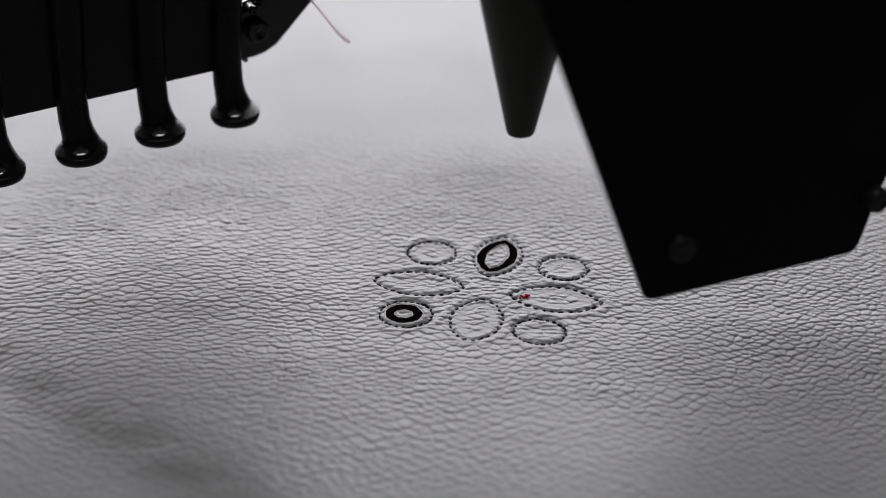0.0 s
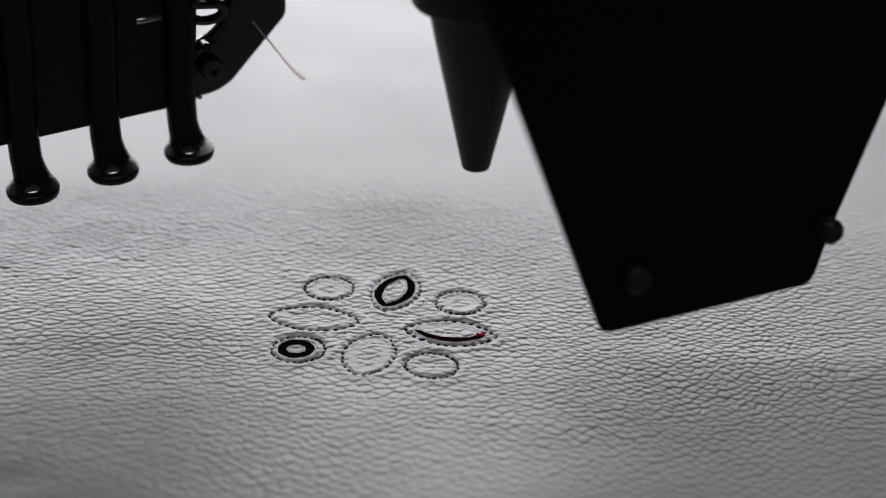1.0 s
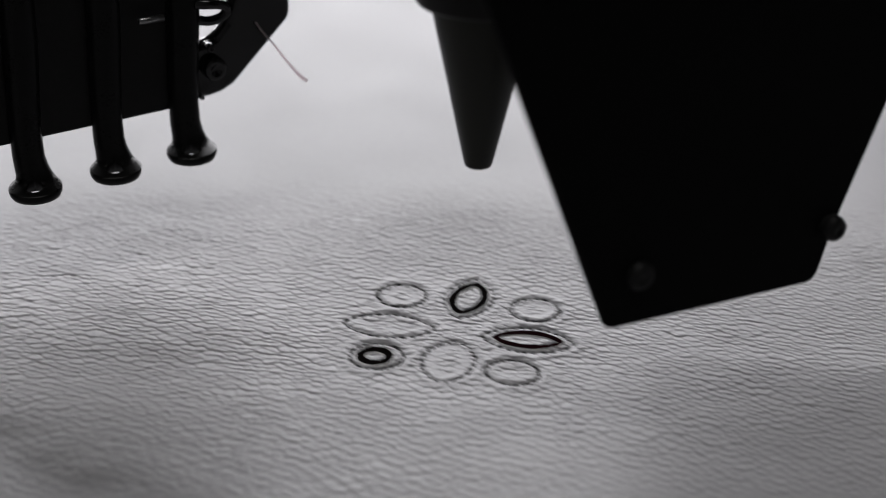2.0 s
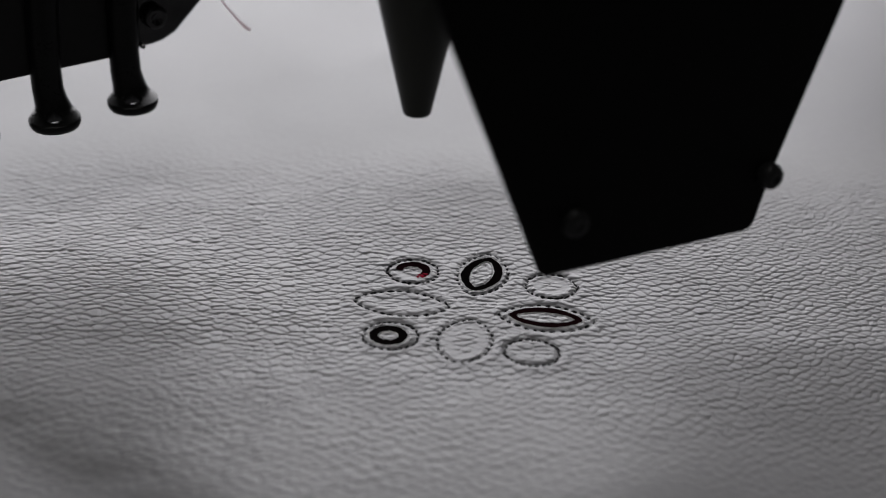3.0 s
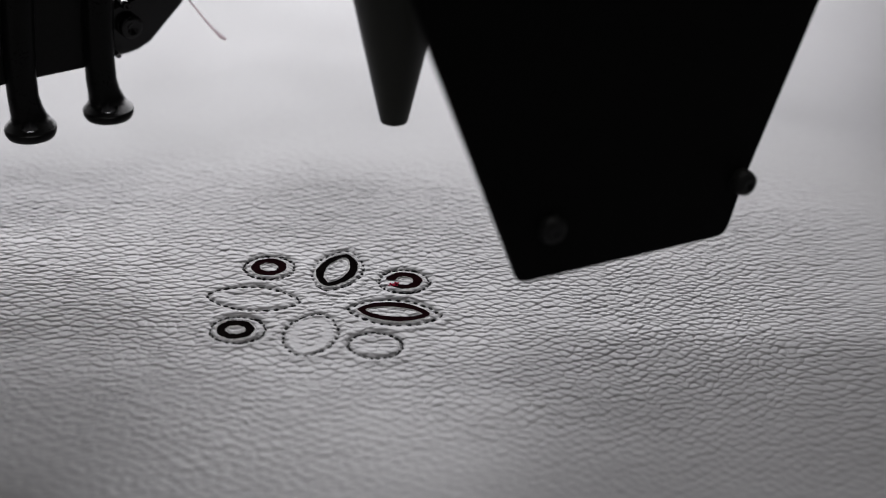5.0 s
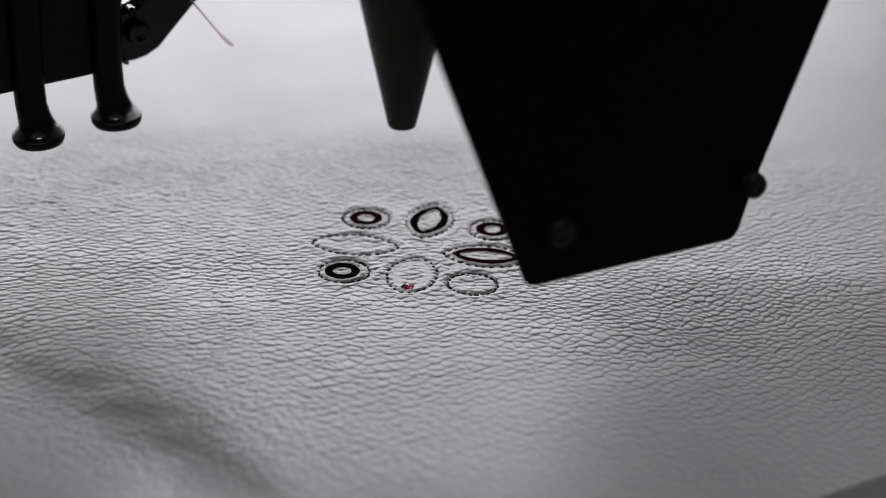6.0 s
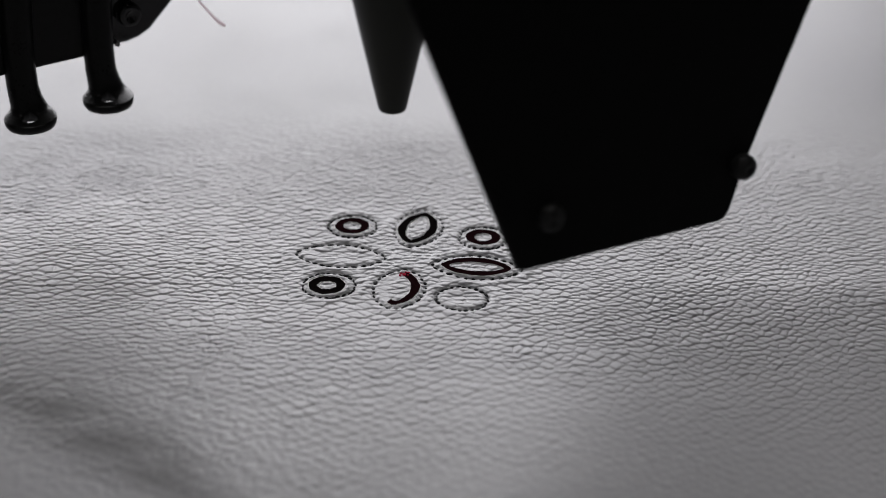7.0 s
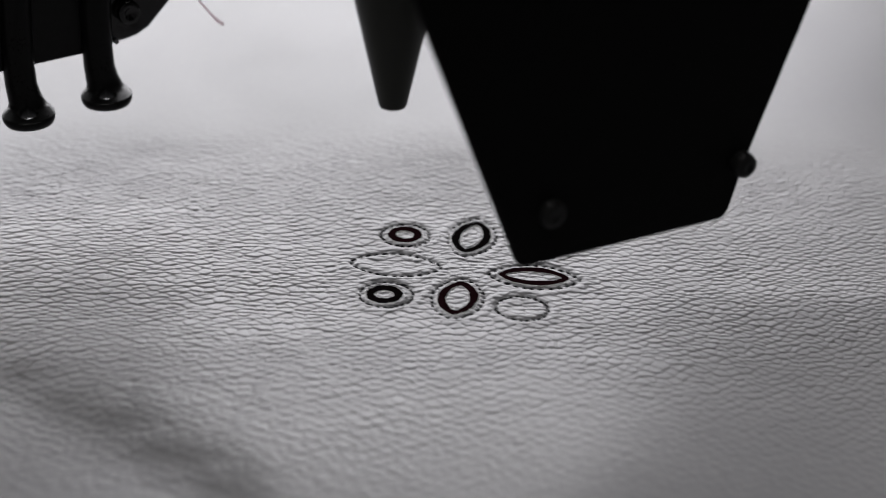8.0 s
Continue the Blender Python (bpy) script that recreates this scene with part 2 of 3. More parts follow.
def pebbles(x, y, size, seed):
    """Distance to the crease between the two nearest pebbles, a random height of the pebble, and the way up it."""
    r = np.random.default_rng(seed)
    jx, jy, jh = r.random((256, 256)), r.random((256, 256)), r.random((256, 256))
    fx, fy = x / size, y / size
    ix, iy = np.floor(fx).astype(int), np.floor(fy).astype(int)
    f1 = np.full(x.shape, 9.0)
    f2 = np.full(x.shape, 9.0)
    h, up = np.zeros(x.shape), np.zeros(x.shape)
    for dx in (-1, 0, 1):
        for dy in (-1, 0, 1):
            cx, cy = ix + dx, iy + dy
            px, py = cx + 0.14 + 0.72 * jx[cx % 256, cy % 256], cy + 0.14 + 0.72 * jy[cx % 256, cy % 256]
            d = np.hypot(fx - px, fy - py)
            near = d < f1
            f2 = np.where(near, f1, np.minimum(f2, d))
            h = np.where(near, jh[cx % 256, cy % 256], h)
            up = np.where(near, fx - px + fy - py, up)
            f1 = np.where(near, d, f1)
    return (f2 - f1) * size, h, up * size


def bell(d, w):
    return np.exp(-(d / w) ** 2)


def line_distance(x, y, a, b):
    n = math.dist(a, b)
    return ((b[0] - a[0]) * (y - a[1]) - (b[1] - a[1]) * (x - a[0])) / n


def outline_distance(x, y, loop, step):
    near = np.full(x.shape, 99.0)
    for (px, py), _ in loop.even(step):
        near = np.minimum(near, np.hypot(x - px, y - py))
    return near


dice = random.Random(4)


def swell(x, y):
    """A soft swell under the flower, falling to the back, added to brighten it."""
    far = y * np.exp(-(y / 26.0) ** 2)
    near = 18.0 * np.tanh(y / 18.0)
    return -0.05 * np.where(y > 0, far, near) * np.exp(-(x / 30.0) ** 2)


def leather_height(X, Y, dense):
    # broad waves of the hide
    z = 0.5 * value_noise(X, Y, 52, 3) + 0.15 * value_noise(X, Y, 23, 4)
    keep = np.clip(np.hypot(X, Y) / 30 - 0.5, 0.15, 1)
    z *= keep * (1 - 0.5 * np.clip((Y - 2) / 15, 0, 1))
    # a long soft groove and the hide rolling away
    d = line_distance(X, Y, (-55.7, -38.2), (-33.9, -56.1))
    e = -d + 0.9 * value_noise(X, Y, 9, 21) + 1.2 * value_noise(X, Y, 4, 22)
    z -= 2.9 / (1 + np.exp(-np.clip(e / 2.5, -30, 30))) * np.exp(-np.clip(e, 0, 200) / 20) * np.clip((-12 - X) / 18, 0, 1)
    d = -line_distance(X, Y, (50.4, -58.2), (66.0, -51.2))
    z -= 0.8 * np.clip(d, 0, 6) * np.clip((X - 20) / 25, 0, 1)
    # shading by shape in front of the pattern: one side swells, the other sinks
    near = np.clip(-10 + 5 * np.clip((X - 15) / 20, 0, 1) - Y, 0, 70)
    easy = lambda q: np.clip(q, 0, 1) ** 2 * (3 - 2 * np.clip(q, 0, 1))
    lean = 0.15 * easy((X - 10) / 45) - 0.085 * easy((0 - X) / 40)
    z -= lean * near ** 2 / (near + 9)
    z += 0.07 * easy((45 - X) / 50) * near ** 2 / (near + 9) * np.exp(-near / 30)
    # grain
    wx = X + 0.7 * value_noise(X, Y, 3.1, 5) + 1.4 * value_noise(X, Y, 11, 6)
    wy = Y + 0.9 * value_noise(X, Y, 2.7, 7) + 1.6 * value_noise(X, Y, 11, 8)
    left = easy((0 - X) / 30) * easy((30 - Y) / 18)
    # the grain grows finer towards one side
    gx = wx + 0.0032 * np.clip(wx, 0, 70) ** 2
    gy = wy * (1 + 0.12 * easy(X / 45))
    crease, h, up = pebbles(0.73 * gy + 0.42 * gx, 0.73 * gy - 0.38 * gx, 1.27, 9)
    c = np.clip(crease / 0.36, 0, 1)
    dome = np.clip(crease / 1.2, 0, 1)
    depth = 1 + 0.5 * value_noise(X, Y, 3.1, 14)
    grain = 0.095 * depth * (c * (2 - c) - 1) + 0.02 * (dome * (1.6 - 0.6 * dome) - 0.5) + 0.02 * (h - 0.5) * c
    # each pebble leans back a little and overhangs the one before it
    grain -= (0.046 + 0.006 * left) * depth * up
    # a second net of longer, slanting creases
    crease2, h2, _ = pebbles(wx * 0.5 - 0.28 * wy + 40, wy + 0.3 * wx + 17, 1.35, 10)
    c2 = np.clip(crease2 / 0.34, 0, 1)
    grain += (0.055 + 0.02 * left) * (c2 * (2 - c2) - 1) * np.clip((h2 - 0.4) * 3, 0, 1)
    # rolling ripples
    grain += left * 0.04 * value_noise(0.42 * wx - 0.1 * wy, wy + 0.22 * wx, 1.25, 16)
    grain += 0.02 * value_noise(X, Y, 1.9, 12) + 0.08 * value_noise(X * 0.6, Y, 7, 13)
    soften = (1 - 0.8 * easy((Y - 27) / 36)) * (1 - (0.1 + 0.5 * easy((X + 15) / 40)) * np.clip((-18 - Y) / 26, 0, 1))
    z += grain * dense * soften * (1.12 + 0.12 * left - 0.05 * easy((X - 10) / 30))
    # a shallow step in the hide behind the flower
    z += 0.24 * np.tanh((Y - 40) / 6) * bell(X - 1.5, 14) * bell(Y - 40, 15)
    # away from the flower a slope off to the back is added to brighten the hide
    z -= 1.3 * easy((-8 - X) / 30) * easy((Y + 12) / 55)
    # seams pull the hide in and the islands between them swell
    near_motif = (np.abs(X) < 26) & (np.abs(Y) < 24)
    xs, ys = X[near_motif], Y[near_motif]
    pull = np.zeros(xs.shape)
    for loop in SEAMS.values():
        d = outline_distance(xs, ys, loop, 0.35)
        pull = np.maximum(pull, bell(d, 0.34))
        z[near_motif] += 0.13 * bell(d - 1.25, 0.7)
        for (px, py), _ in loop.even(loop.pitch):
            z[near_motif] -= dice.uniform(0.14, 0.32) * bell(np.hypot(xs - px, ys - py), dice.uniform(0.2, 0.32))
    z[near_motif] -= 0.12 * pull
    for key, loop in BURNS.items():
        deep = key not in TRACES  # burnt from the start, the rim has swollen
        d = outline_distance(xs, ys, loop, 0.35)
        flat = (0.92 if deep else 0.7) * np.clip(((0.98 if deep else 0.85) - d) / 0.25, 0, 1)
        z[near_motif] = z[near_motif] * (1 - flat) - (0.1 if deep else 0.07) * flat + (0.12 if deep else 0.02) * bell(d - 1.2, 0.3)
    return z + swell(X, Y)


def make_leather():
    xs = spread_axis(-230, -64, 68, 230, 0.18)
    ys = spread_axis(-170, -42, 52, 270, 0.18)
    X, Y = np.meshgrid(xs, ys)
    gapx, gapy = np.gradient(xs)[None, :], np.gradient(ys)[:, None]
    dense = np.clip((0.75 - np.maximum(gapx, gapy) * np.ones_like(X)) / 0.4, 0, 1)
    Z = leather_height(X, Y, dense)
    # the hide hangs down to the table towards its rim
    rim = np.maximum.reduce([np.abs(X) - 170, -110 - Y, Y - 210, np.zeros_like(X)]) / 55
    rim = np.clip(rim, 0, 1) ** 2
    Z = Z * (1 - rim) + (SHEET_LOW / MM + 0.05) * rim
    ny, nx = X.shape
    co = np.stack([X, Y, Z], -1).reshape(-1, 3) * MM
    i = np.arange(ny * nx).reshape(ny, nx)
    quads = np.stack([i[:-1, :-1], i[:-1, 1:], i[1:, 1:], i[1:, :-1]], -1).reshape(-1, 4)
    me = bpy.data.meshes.new("leather")
    me.vertices.add(len(co))
    me.vertices.foreach_set("co", co.astype(np.float32).ravel())
    me.loops.add(quads.size)
    me.loops.foreach_set("vertex_index", quads.astype(np.int32).ravel())
    me.polygons.add(len(quads))
    me.polygons.foreach_set("loop_start", np.arange(0, quads.size, 4, dtype=np.int32))
    me.polygons.foreach_set("use_smooth", np.ones(len(quads), dtype=bool))
    me.update(calc_edges=True)
    me.materials.append(LEATHER)
    ob = new("leather", me)
    return tagged(ob, "light grey pebble-grained leather hide with black stitched flower", "leather")


leather = make_leather()


def stitch_mesh(length):
    bm = tube([(-length / 2, 0, -0.14 * MM), (-length * 0.35, 0, 0.02 * MM), (0, 0, 0.07 * MM), (length * 0.35, 0, 0.02 * MM), (length / 2, 0, -0.14 * MM)],
              [0.12 * MM, 0.23 * MM, 0.27 * MM, 0.23 * MM, 0.12 * MM], 7)
    me = bpy.data.meshes.new("stitch")
    bm.to_mesh(me)
    bm.free()
    me.materials.append(THREAD)
    for p in me.polygons:
        p.use_smooth = True
    return me


STITCH = [stitch_mesh(l * MM) for l in (0.85, 1.05, 0.65)]
for loop in SEAMS.values():
    slim = 0.92 if loop.petal else 0.72  # the round seams are finer and closer
    for (px, py), turn in loop.even(loop.pitch):
        st = new("stitch", dice.choice(STITCH))
        st.parent = leather
        st.matrix_basis = pose((px + dice.uniform(-.2, .2)) * MM, (py + dice.uniform(-.17, .17)) * MM, (dice.uniform(-0.36, -0.2) + float(swell(px, py))) * MM, 0, dice.uniform(-8, 8), math.degrees(turn) + dice.uniform(-24, 24)) @ Matrix.Diagonal((dice.uniform(0.7, 1.5), slim * dice.uniform(0.7, 1.35), 1.0, 1.0))


# ---- burnt lines: bands of charred leather ----
def burn_band(loop, u0, u1, steps):
    """A stretch of the band between u0 and u1 turns, domed and slightly ragged."""
    bm = bmesh.new()
    rows = []
    for i in range(steps + 1):
        u = u0 + (u1 - u0) * i / steps
        wob = 0.05 * math.sin(u * 44 + loop.c[0]) + 0.035 * math.sin(u * 100.5 + loop.c[1])
        half = (0.62 if loop.petal else 0.67) + 0.05 * math.sin(u * 12.57 + loop.c[1])
        row = []
        for g, z in ((-half - 0.3, -0.2), (-half - 0.18 - wob, 0.03), (-half - 0.08 - wob, 0.08), (-half * 0.92 - wob, 0.05), (0, 0.04), (half * 0.92 + wob, 0.05), (half + 0.08 + wob, 0.1), (half + 0.2 + wob, 0.06), (half + 0.36, -0.2)):
            x, y = loop.at(u, g)
            row.append(bm.verts.new((x * MM, y * MM, (z + float(swell(x, y))) * MM)))
        rows.append(row)
    for a, b in zip(rows, rows[1:]):
        for i in range(8):
            f = bm.faces.new((a[i], a[i + 1], b[i + 1], b[i]))
            f.material_index = 0 if i in (2, 3, 4, 5) else 1
    bmesh.ops.recalc_face_normals(bm, faces=bm.faces)
    return bm


def burn(name, bm, label, mat=CHAR):
    ob = part(name, bm, mat, leather, label)
    ob.data.materials.append(PALE_RIM)
    return ob


for key in ("n", "sw"):
    burn("burnt_line", burn_band(BURNS[key], 0, 1, 96), "charred black line burnt into the leather")

MARKS = []
for key, (u0, u1, times, count) in TRACES.items():
    for k in range(count):
        a, b = k / count, (k + 1) / count
        mark = burn("burn_mark", burn_band(BURNS[key], u0 + (u1 - u0) * (a - 0.004), u0 + (u1 - u0) * (b + 0.004), 3), "charred dark mark that the laser burns", GLOW_TINTED_CHAR)
        t = float(np.interp((a + b) / 2, [q for _, q in times], [s for s, _ in times]))
        MARKS.append((mark, t))

# emissive crumbs stand in for the laser's red spot and embers under the nozzle
bm = bmesh.new()
crumbs = [(0.0, 0.0, 0.3)] + [(dice.gauss(0, 0.5), dice.gauss(0, 0.5), dice.uniform(0.09, 0.2)) for _ in range(11)]
for ex, ey, er in crumbs:
    ring_rows = []
    for r, z in ((1.15, -0.3), (1.0, 0.07), (0.45, 0.12)):
        ring_rows.append([bm.verts.new(((ex + er * r * (1 + 0.2 * math.sin(3 * a)) * math.cos(a)) * MM, (ey + er * r * (1 + 0.15 * math.cos(2 * a)) * math.sin(a)) * MM, z * MM)) for a in [2 * math.pi * i / 9 for i in range(9)]])
    for a, b in zip(ring_rows, ring_rows[1:]):
        for i in range(9):
            bm.faces.new((a[i], a[(i + 1) % 9], b[(i + 1) % 9], b[i]))
    bm.faces.new(ring_rows[-1])
laser_spot = part("laser_spot", bm, SPOT_GLOW, leather, "glowing crumbs standing in for the laser's red spot and embers at the end of the burn")


# ---- laser head: nozzle, collar, barrel and its black bracket ----
laser = new("laser_head")
tagged(laser, "dark laser head with conical nozzle and black bracket plate", "laser head")
NX = -0.6 * MM


def lathe(profile, x=NX, y=0.0, segs=48):
    return loft([((x, y, z * MM), r * MM) for r, z in profile], segs)


part("nozzle", lathe([(1.0, 31.0), (1.75, 30.0), (1.95, 30.0), (2.1, 30.3), (7.4, 54.6), (7.5, 55.0)]), OLIVE, laser, "dark olive-grey anodised metal cone")
part("collar", lathe([(7.6, 55.0), (9.3, 55.0), (9.7, 55.5), (9.7, 68.0), (9.2, 68.6)]), CASE_BLACK, laser, "black knurled collar")
part("barrel", lathe([(8.6, 68.6), (13.0, 69.5), (13.6, 70.2), (13.6, 150.0)]), MATT_BLACK, laser, "black barrel")
bm = bmesh.new()
box(bm, (-0.014, 0.008, 0.11), (0.014, 0.09, 0.149))
part("mount", bevelled(bm, 0.001), MATT_BLACK, laser, "black mounting block", smooth=False)
PW = Vector((0.88713, 0.46152, 0.0))
PN = Vector((-0.46152, 0.88713, 0.0))
P0 = Vector((17.05, -27.40, 0.0)) * MM
plate = [(0.0, 18.85), (1.2, 18.62), (33.6, 18.15), (34.6, 18.5), (35.3, 19.6), (37.3, 27.6), (60.5, 97.0), (60.5, 152.0), (-33.0, 152.0), (-33.0, 98.0)]
bm = prism([(s * MM, z * MM) for s, z in plate], PN, 1.8 * MM, P0, PW)
part("bracket_plate", bevelled(bm, 0.5 * MM, 2, 20), MATT_BLACK, laser, "tapered matt black bracket plate", smooth=False)


def screw(s, z, r, parent, proud=1.6):
    c = P0 + PW * (s * MM) + Vector((0, 0, z * MM))
    out = -PN
    rings = [(c - out * 2 * MM, r * MM, out), (c + out * proud * 0.5 * MM, r * MM, out), (c + out * proud * 0.8 * MM, r * 0.88 * MM, out), (c + out * proud * 0.95 * MM, r * 0.62 * MM, out), (c + out * proud * MM, r * 0.3 * MM, out), (c + out * proud * 0.9 * MM, r * 0.25 * MM, out)]
    return part("screw", loft(rings, 24), STEEL, parent, "round-headed socket screw of dark steel")


screw(4.1, 26.4, 2.0, laser)
screw(35.9, 27.0, 1.9, laser, 2.2)

# ---- needle head: case, presser feet, side arm ----
needle = new("needle_head")
tagged(needle, "black embroidery needle head with a row of presser feet", "needle head")
FU = Vector((0.84107, 0.54093, 0.0))
FN = Vector((-0.54093, 0.84107, 0.0))
F0 = Vector((-50.04, 32.05, 0.75)) * MM


def at(s, z, back=0.0):
    return F0 + FU * (s * MM) + FN * (back * MM) + Vector((0, 0, z * MM))


case = [(-62.0, 21.0), (1.0, 22.6), (2.6, 27.0), (2.6, 41.5), (3.4, 42.4), (11.0, 44.0), (11.0, 66.0), (-62.0, 66.0)]
bm = prism([(s * MM, z * MM) for s, z in case], FN, 26 * MM, F0 + FN * (3.2 * MM), FU)
part("case", bevelled(bm, 0.6 * MM, 2, 20), CASE_BLACK, needle, "glossy black needle case", smooth=False)
arm = [(2.0, 23.4), (3.4, 23.3), (6.2, 23.4), (8.2, 23.8), (10.5, 24.9), (15.0, 29.2), (21.0, 34.9), (21.6, 36.0), (21.7, 66.0), (11.4, 66.0), (11.4, 46.0), (10.6, 40.0), (9.4, 36.2), (7.2, 33.9), (4.0, 33.0), (2.6, 32.6)]
bm = prism([(s * MM, z * MM) for s, z in arm], FN, 3 * MM, F0 + FN * (3.6 * MM), FU)
part("side_arm", bevelled(bm, 1.1 * MM, 4, 20), GLOSS_BLACK, needle, "glossy black curved side arm", smooth=False)
bm = prism([(s * MM, z * MM) for s, z in ((-30, 66), (6, 66), (6, 150), (-30, 150))], FN, 18 * MM, F0 + FN * (6 * MM), FU)
part("neck", bevelled(bm, 0.6 * MM, 2, 20), CASE_BLACK, needle, "black neck", smooth=False)
# thread guide loop in the gap beside the first foot
pts = []
for i in range(22):
    a = math.pi * (0.55 - 1.25 * i / 21)
    pts.append(at(5.6 + 2.9 * math.cos(a), 39.4 + 1.5 * math.sin(a), 0.4 + 0.05 * i))
pts = [at(2.6, 41.4, 0.4)] + pts[2:] + [at(2.4, 38.1, 3.2)]
part("thread_guide", tube(pts, 0.85 * MM, 12), GLOSS_BLACK, needle, "bent black wire thread guide")


# bolts on the arm; the two small ones are added as glints
for s, z, r, proud in ((6.4, 28.8, 2.1, 1.9), (5.5, 33.0, 0.8, 2.6), (3.7, 24.1, 0.45, 1.6)):
    c = at(s, z, 3.6)
    rings = [(c, r * MM, FN), (c - FN * proud * 0.75 * MM, r * MM, FN), (c - FN * proud * 0.95 * MM, r * 0.85 * MM, FN), (c - FN * proud * MM, r * 0.5 * MM, FN), (c - FN * (proud - 0.4) * MM, r * 0.4 * MM, FN)]
    part("arm_glint_bolt", loft(rings, 24), BRIGHT if r < 0.6 else GLOSS_BLACK, needle, "round bolt head on the side arm, the small ones added for glints")


TOE_BACK = Vector((-0.2, 0.98, 0.0))


def presser_foot(s, drop, clamp):
    sections = [(0.25, 14.2, 2.6), (0.25, 14.0, 3.4), (0.22, 14.2, 3.9), (0.2, 14.8, 4.22), (0.2, 15.4, 4.31), (0.2, 15.75, 4.29), (0.2, 15.96, 4.2), (0.2, 16.06, 4.07), (0.2, 16.3, 3.95), (0.2, 16.55, 3.75), (0.15, 17.0, 3.4), (0.05, 17.5, 3.12), (-0.15, 18.4, 2.9), (-0.4, 19.6, 2.72),
                (-0.65, 21.5, 2.58), (-0.65, 25.0, 2.55), (-0.3, 32.0, 2.65), (0.3, 40.0, 2.8), (0.8, 60.0, 2.9), (0.8, 72.0, 2.9)]
    rings = []
    for ds, z, r in sections:  # the shank stands behind the toe's hole
        b = 2.9 * min(max((z - 15.6) / 2.2, 0.0), 1.0)
        rings.append((at(s + ds, z - drop - 0.5 * b) + TOE_BACK * (b * MM), r * MM))
    foot = part("presser_foot", loft(rings, 40), FOOT_BLACK, needle, "glossy black presser foot with a flared, pierced toe")
    # the needle's hole through the toe
    c = at(s + 0.2, 14.8 - drop) - TOE_BACK * (0.5 * MM)
    axis = Vector((0, 0, 1)) - TOE_BACK * 0.56
    drill = part("drill", loft([(c - axis * 4 * MM, 1.4 * MM, axis), (c + axis * 2.6 * MM, 1.4 * MM, axis)], 28), FOOT_BLACK)
    cut = foot.modifiers.new("hole", "BOOLEAN")
    cut.object, cut.operation, cut.solver = drill, "DIFFERENCE", "EXACT"
    bpy.context.view_layer.update()
    pierced = bpy.data.meshes.new_from_object(foot.evaluated_get(bpy.context.evaluated_depsgraph_get()))
    foot.modifiers.clear()
    foot.data = pierced
    bpy.data.objects.remove(drill)
    if not clamp:
        return foot
    # clamp screw beside the bar, its bright steel put there for a glint
    c = at(s - 3.6, 39.8, 1.0)
    part("clamp_screw", loft([(c - FU * 3.3 * MM, 0.4 * MM, FU), (c - FU * 3.1 * MM, 0.55 * MM, FU), (c + FU * 1.0 * MM, 0.6 * MM, FU)], 16), BRIGHT, foot, "small bright steel clamp screw placed for its glint")
    return foot


for k in range(4):
    presser_foot(-13.65 * k, (-0.35, 0.15, 0.5, 0.75)[k], k == 0)

# a loose thread end hanging from the arm
thread = part("thread", tube([at(14.6, 35.6, 3.2), at(15.8, 33.7, 2.6), at(17.8, 31.0, 2.5), at(19.7, 28.2, 2.5), at(21.6, 25.6, 2.5), at(22.9, 24.1, 2.5), at(23.8, 23.4, 2.5)],
                             [0.12 * MM, 0.14 * MM, 0.17 * MM, 0.19 * MM, 0.23 * MM, 0.33 * MM, 0.25 * MM], 8), PINK_THREAD)
tagged(thread, "loose pinkish-grey thread end hanging from needle head", "thread")

# the beam that carries both heads
beam = new("machine_beam")
tagged(beam, "black machine beam carrying the laser and needle heads", "machine beam")
bm = bmesh.new()
box(bm, (-0.5, 0.04, 0.149), (0.5, 0.17, 0.25))
part("crossbar", bevelled(bm, 0.004), MATT_BLACK, beam, smooth=False)
for bx in (-0.5, 0.46):
    bm = bmesh.new()
    box(bm, (bx, 0.05, SHEET_LOW), (bx + 0.04, 0.15, 0.149))
    part("post", bevelled(bm, 0.003), MATT_BLACK, beam, smooth=False)


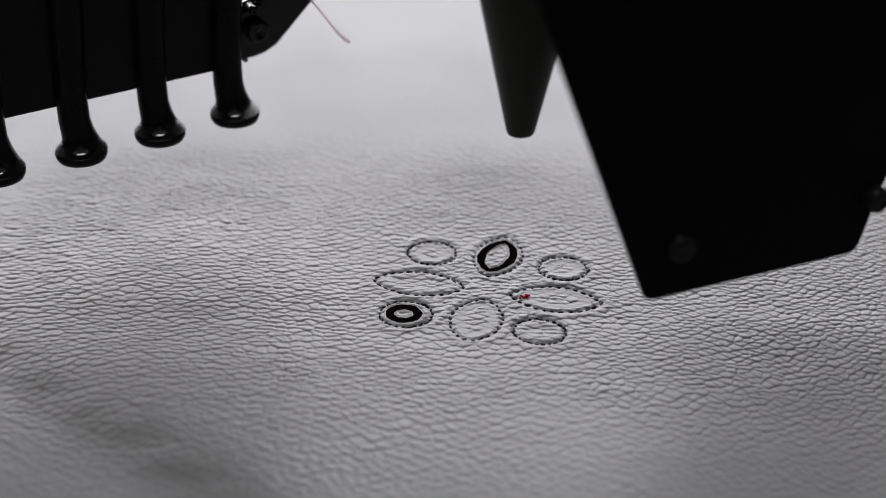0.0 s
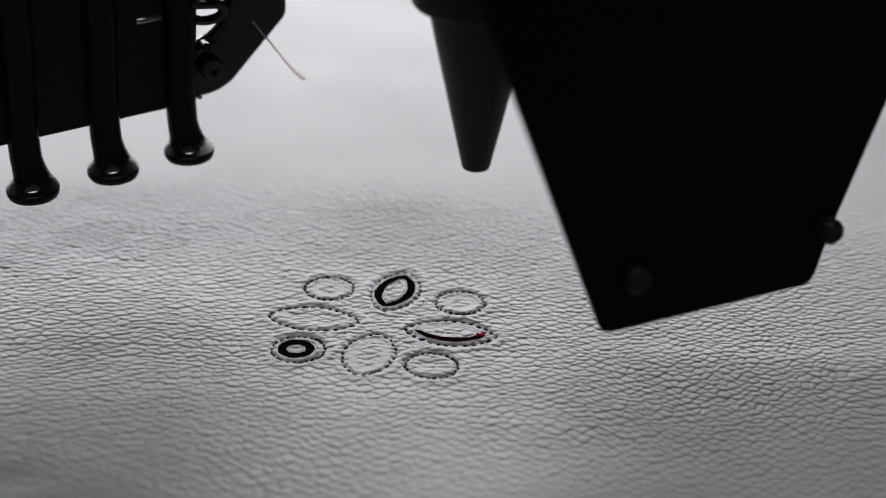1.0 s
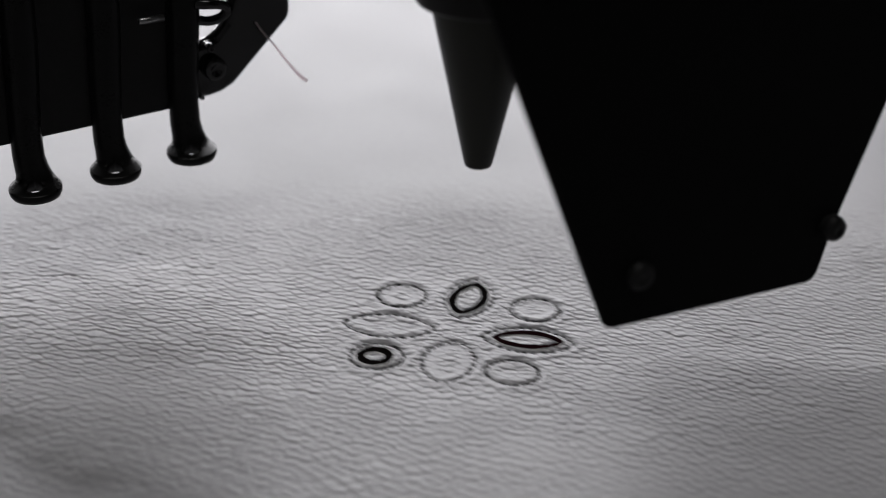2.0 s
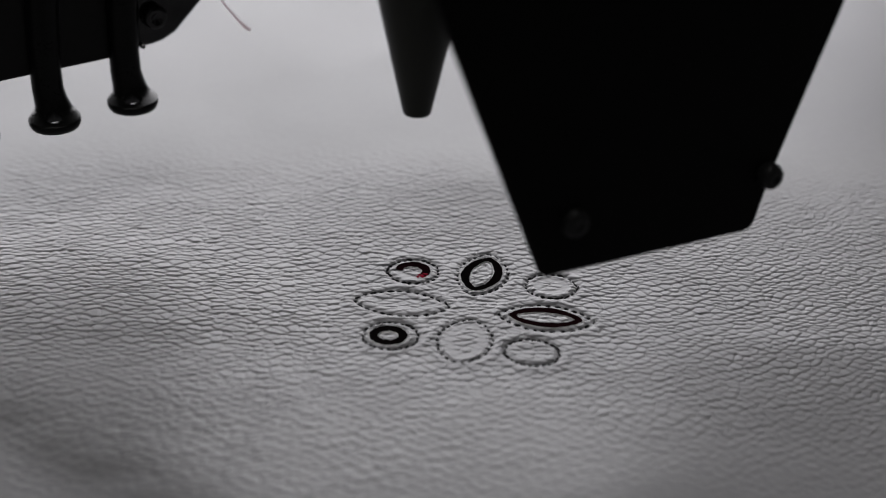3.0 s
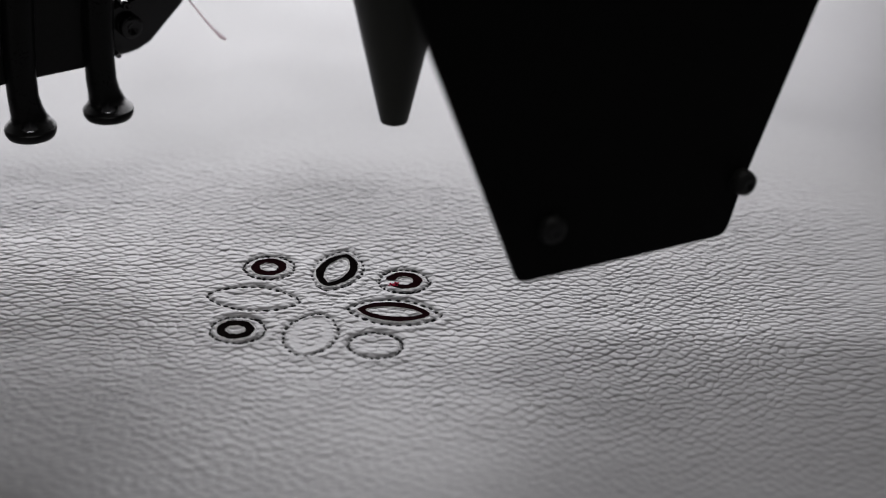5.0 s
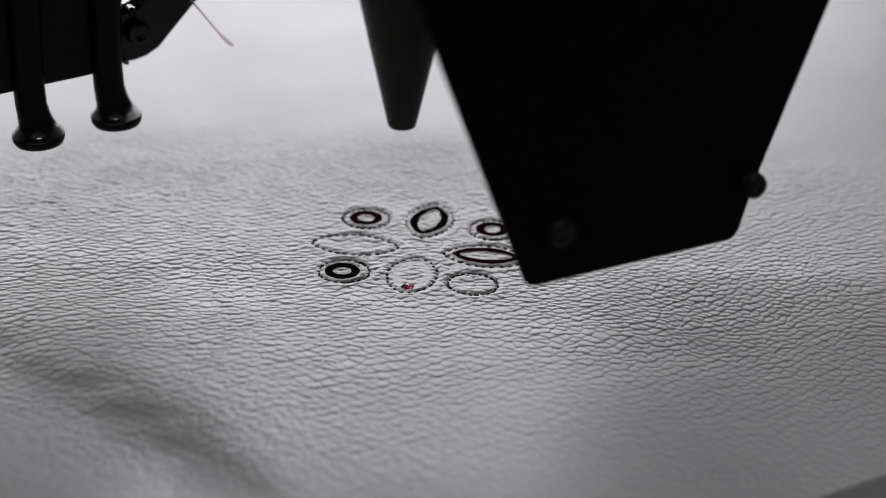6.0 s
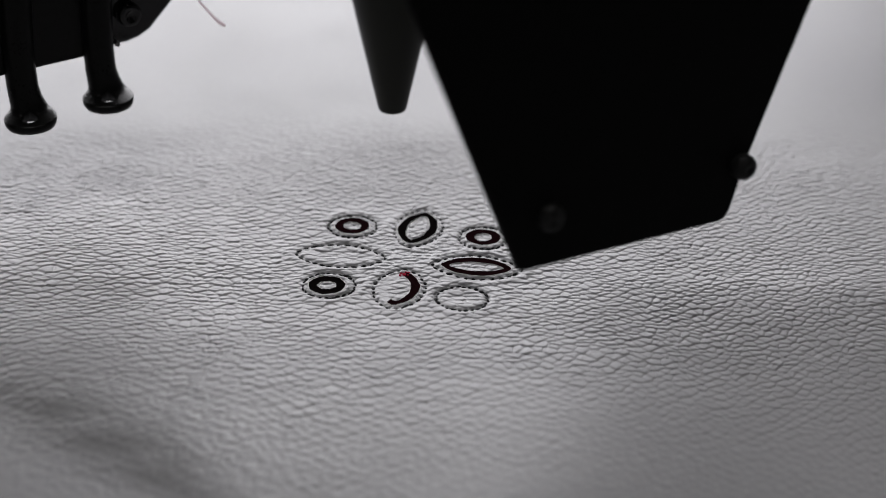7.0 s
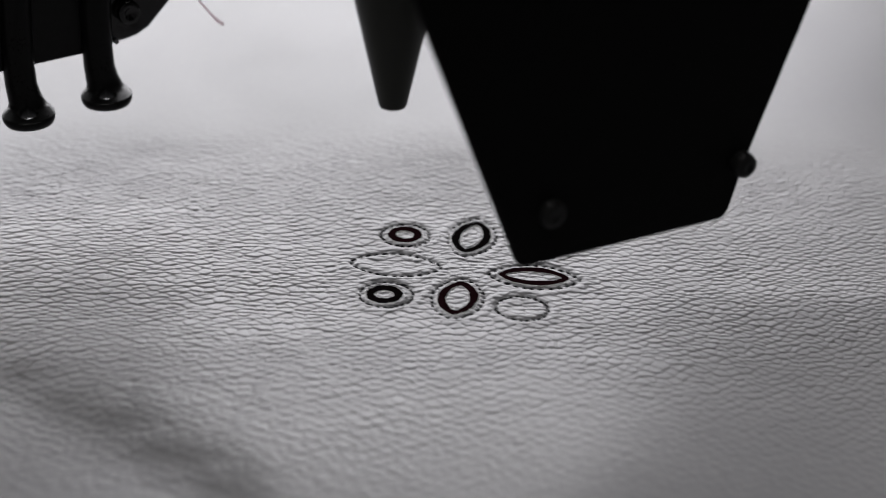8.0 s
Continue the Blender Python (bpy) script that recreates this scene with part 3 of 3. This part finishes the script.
# ---- what moves ----
LEATHER_ROWS = [
    (0.0, -5.02, 3.72), (0.2, -6.62, 4.85), (0.5, -10.92, 5.78), (0.8, -14.72, 5.14), (1.0, -14.91, 3.60), (1.2, -13.00, 1.97),
    (1.4, -10.84, 1.27), (1.6, -8.65, 1.37), (1.8, -6.48, 2.33), (1.95, -5.51, 3.17), (2.05, -1.15, 0.46), (2.2, 8.73, -6.01),
    (2.3, 11.75, -7.57), (2.5, 10.28, -9.01), (2.75, 8.28, -7.80), (3.0, 8.59, -5.85), (3.25, 10.56, -5.57), (3.5, 11.66, -6.92),
    (3.54, 11.66, -6.92), (3.6, 3.11, -6.70), (3.7, -2.95, -5.82), (3.8, -7.55, -5.36), (3.9, -8.91, -5.30), (4.0, -9.31, -5.34), (4.2, -10.93, -6.34),
    (4.45, -12.84, -6.71), (4.7, -13.53, -4.93), (4.95, -11.89, -2.99), (5.15, -9.83, -3.62), (5.3, -5.84, 2.76), (5.4, 0.39, 9.09),
    (5.5, 1.34, 9.85), (5.6, 4.57, 14.89), (5.8, 3.66, 16.48), (6.0, 2.49, 16.85), (6.25, 0.63, 14.49), (6.5, -0.40, 11.26),
    (6.75, 0.37, 8.20), (7.0, 1.75, 6.75), (7.25, 3.89, 9.18), (7.5, 4.78, 12.38), (7.7, 4.78, 12.94), (7.8, 5.31, 10.77),
    (7.9, 8.49, 6.44), (8.0, 11.01, 3.50),
]


def motions():
    walk(leather, [(t, pose(x * MM, y * MM, 0)) for t, x, y in LEATHER_ROWS])
    for mark, t in MARKS:
        low, high = pose(0, 0, -1.2 * MM), pose(0, 0, 0)
        if t <= 0.07:
            walk(mark, [(0.0, high), (8.0, high)])
        else:
            walk(mark, [(0.0, low), (t - 0.067, low), (t, high), (8.0, high)])
    rows, x, y = [], 0.0, 0.0
    for key, (u0, u1, times, _) in TRACES.items():
        ts = np.arange(max(times[0][0], 0.0), times[-1][0] + 1e-6, 0.1)
        for i, t in enumerate(ts):
            q = float(np.interp(t, [s for s, _ in times], [p for _, p in times]))
            x, y = BURNS[key].at(u0 + (u1 - u0) * q)
            if i == 0 and t > 0:
                rows.append((t - 0.1, pose(x * MM, y * MM, -1.5 * MM)))
            rows.append((float(t), pose(x * MM, y * MM, (0.06 + float(swell(x, y))) * MM)))
        rows.append((float(ts[-1]) + 0.1, pose(x * MM, y * MM, -1.5 * MM)))
    rows.append((8.0, pose(x * MM, y * MM, -1.5 * MM)))
    walk(laser_spot, rows)


motions()
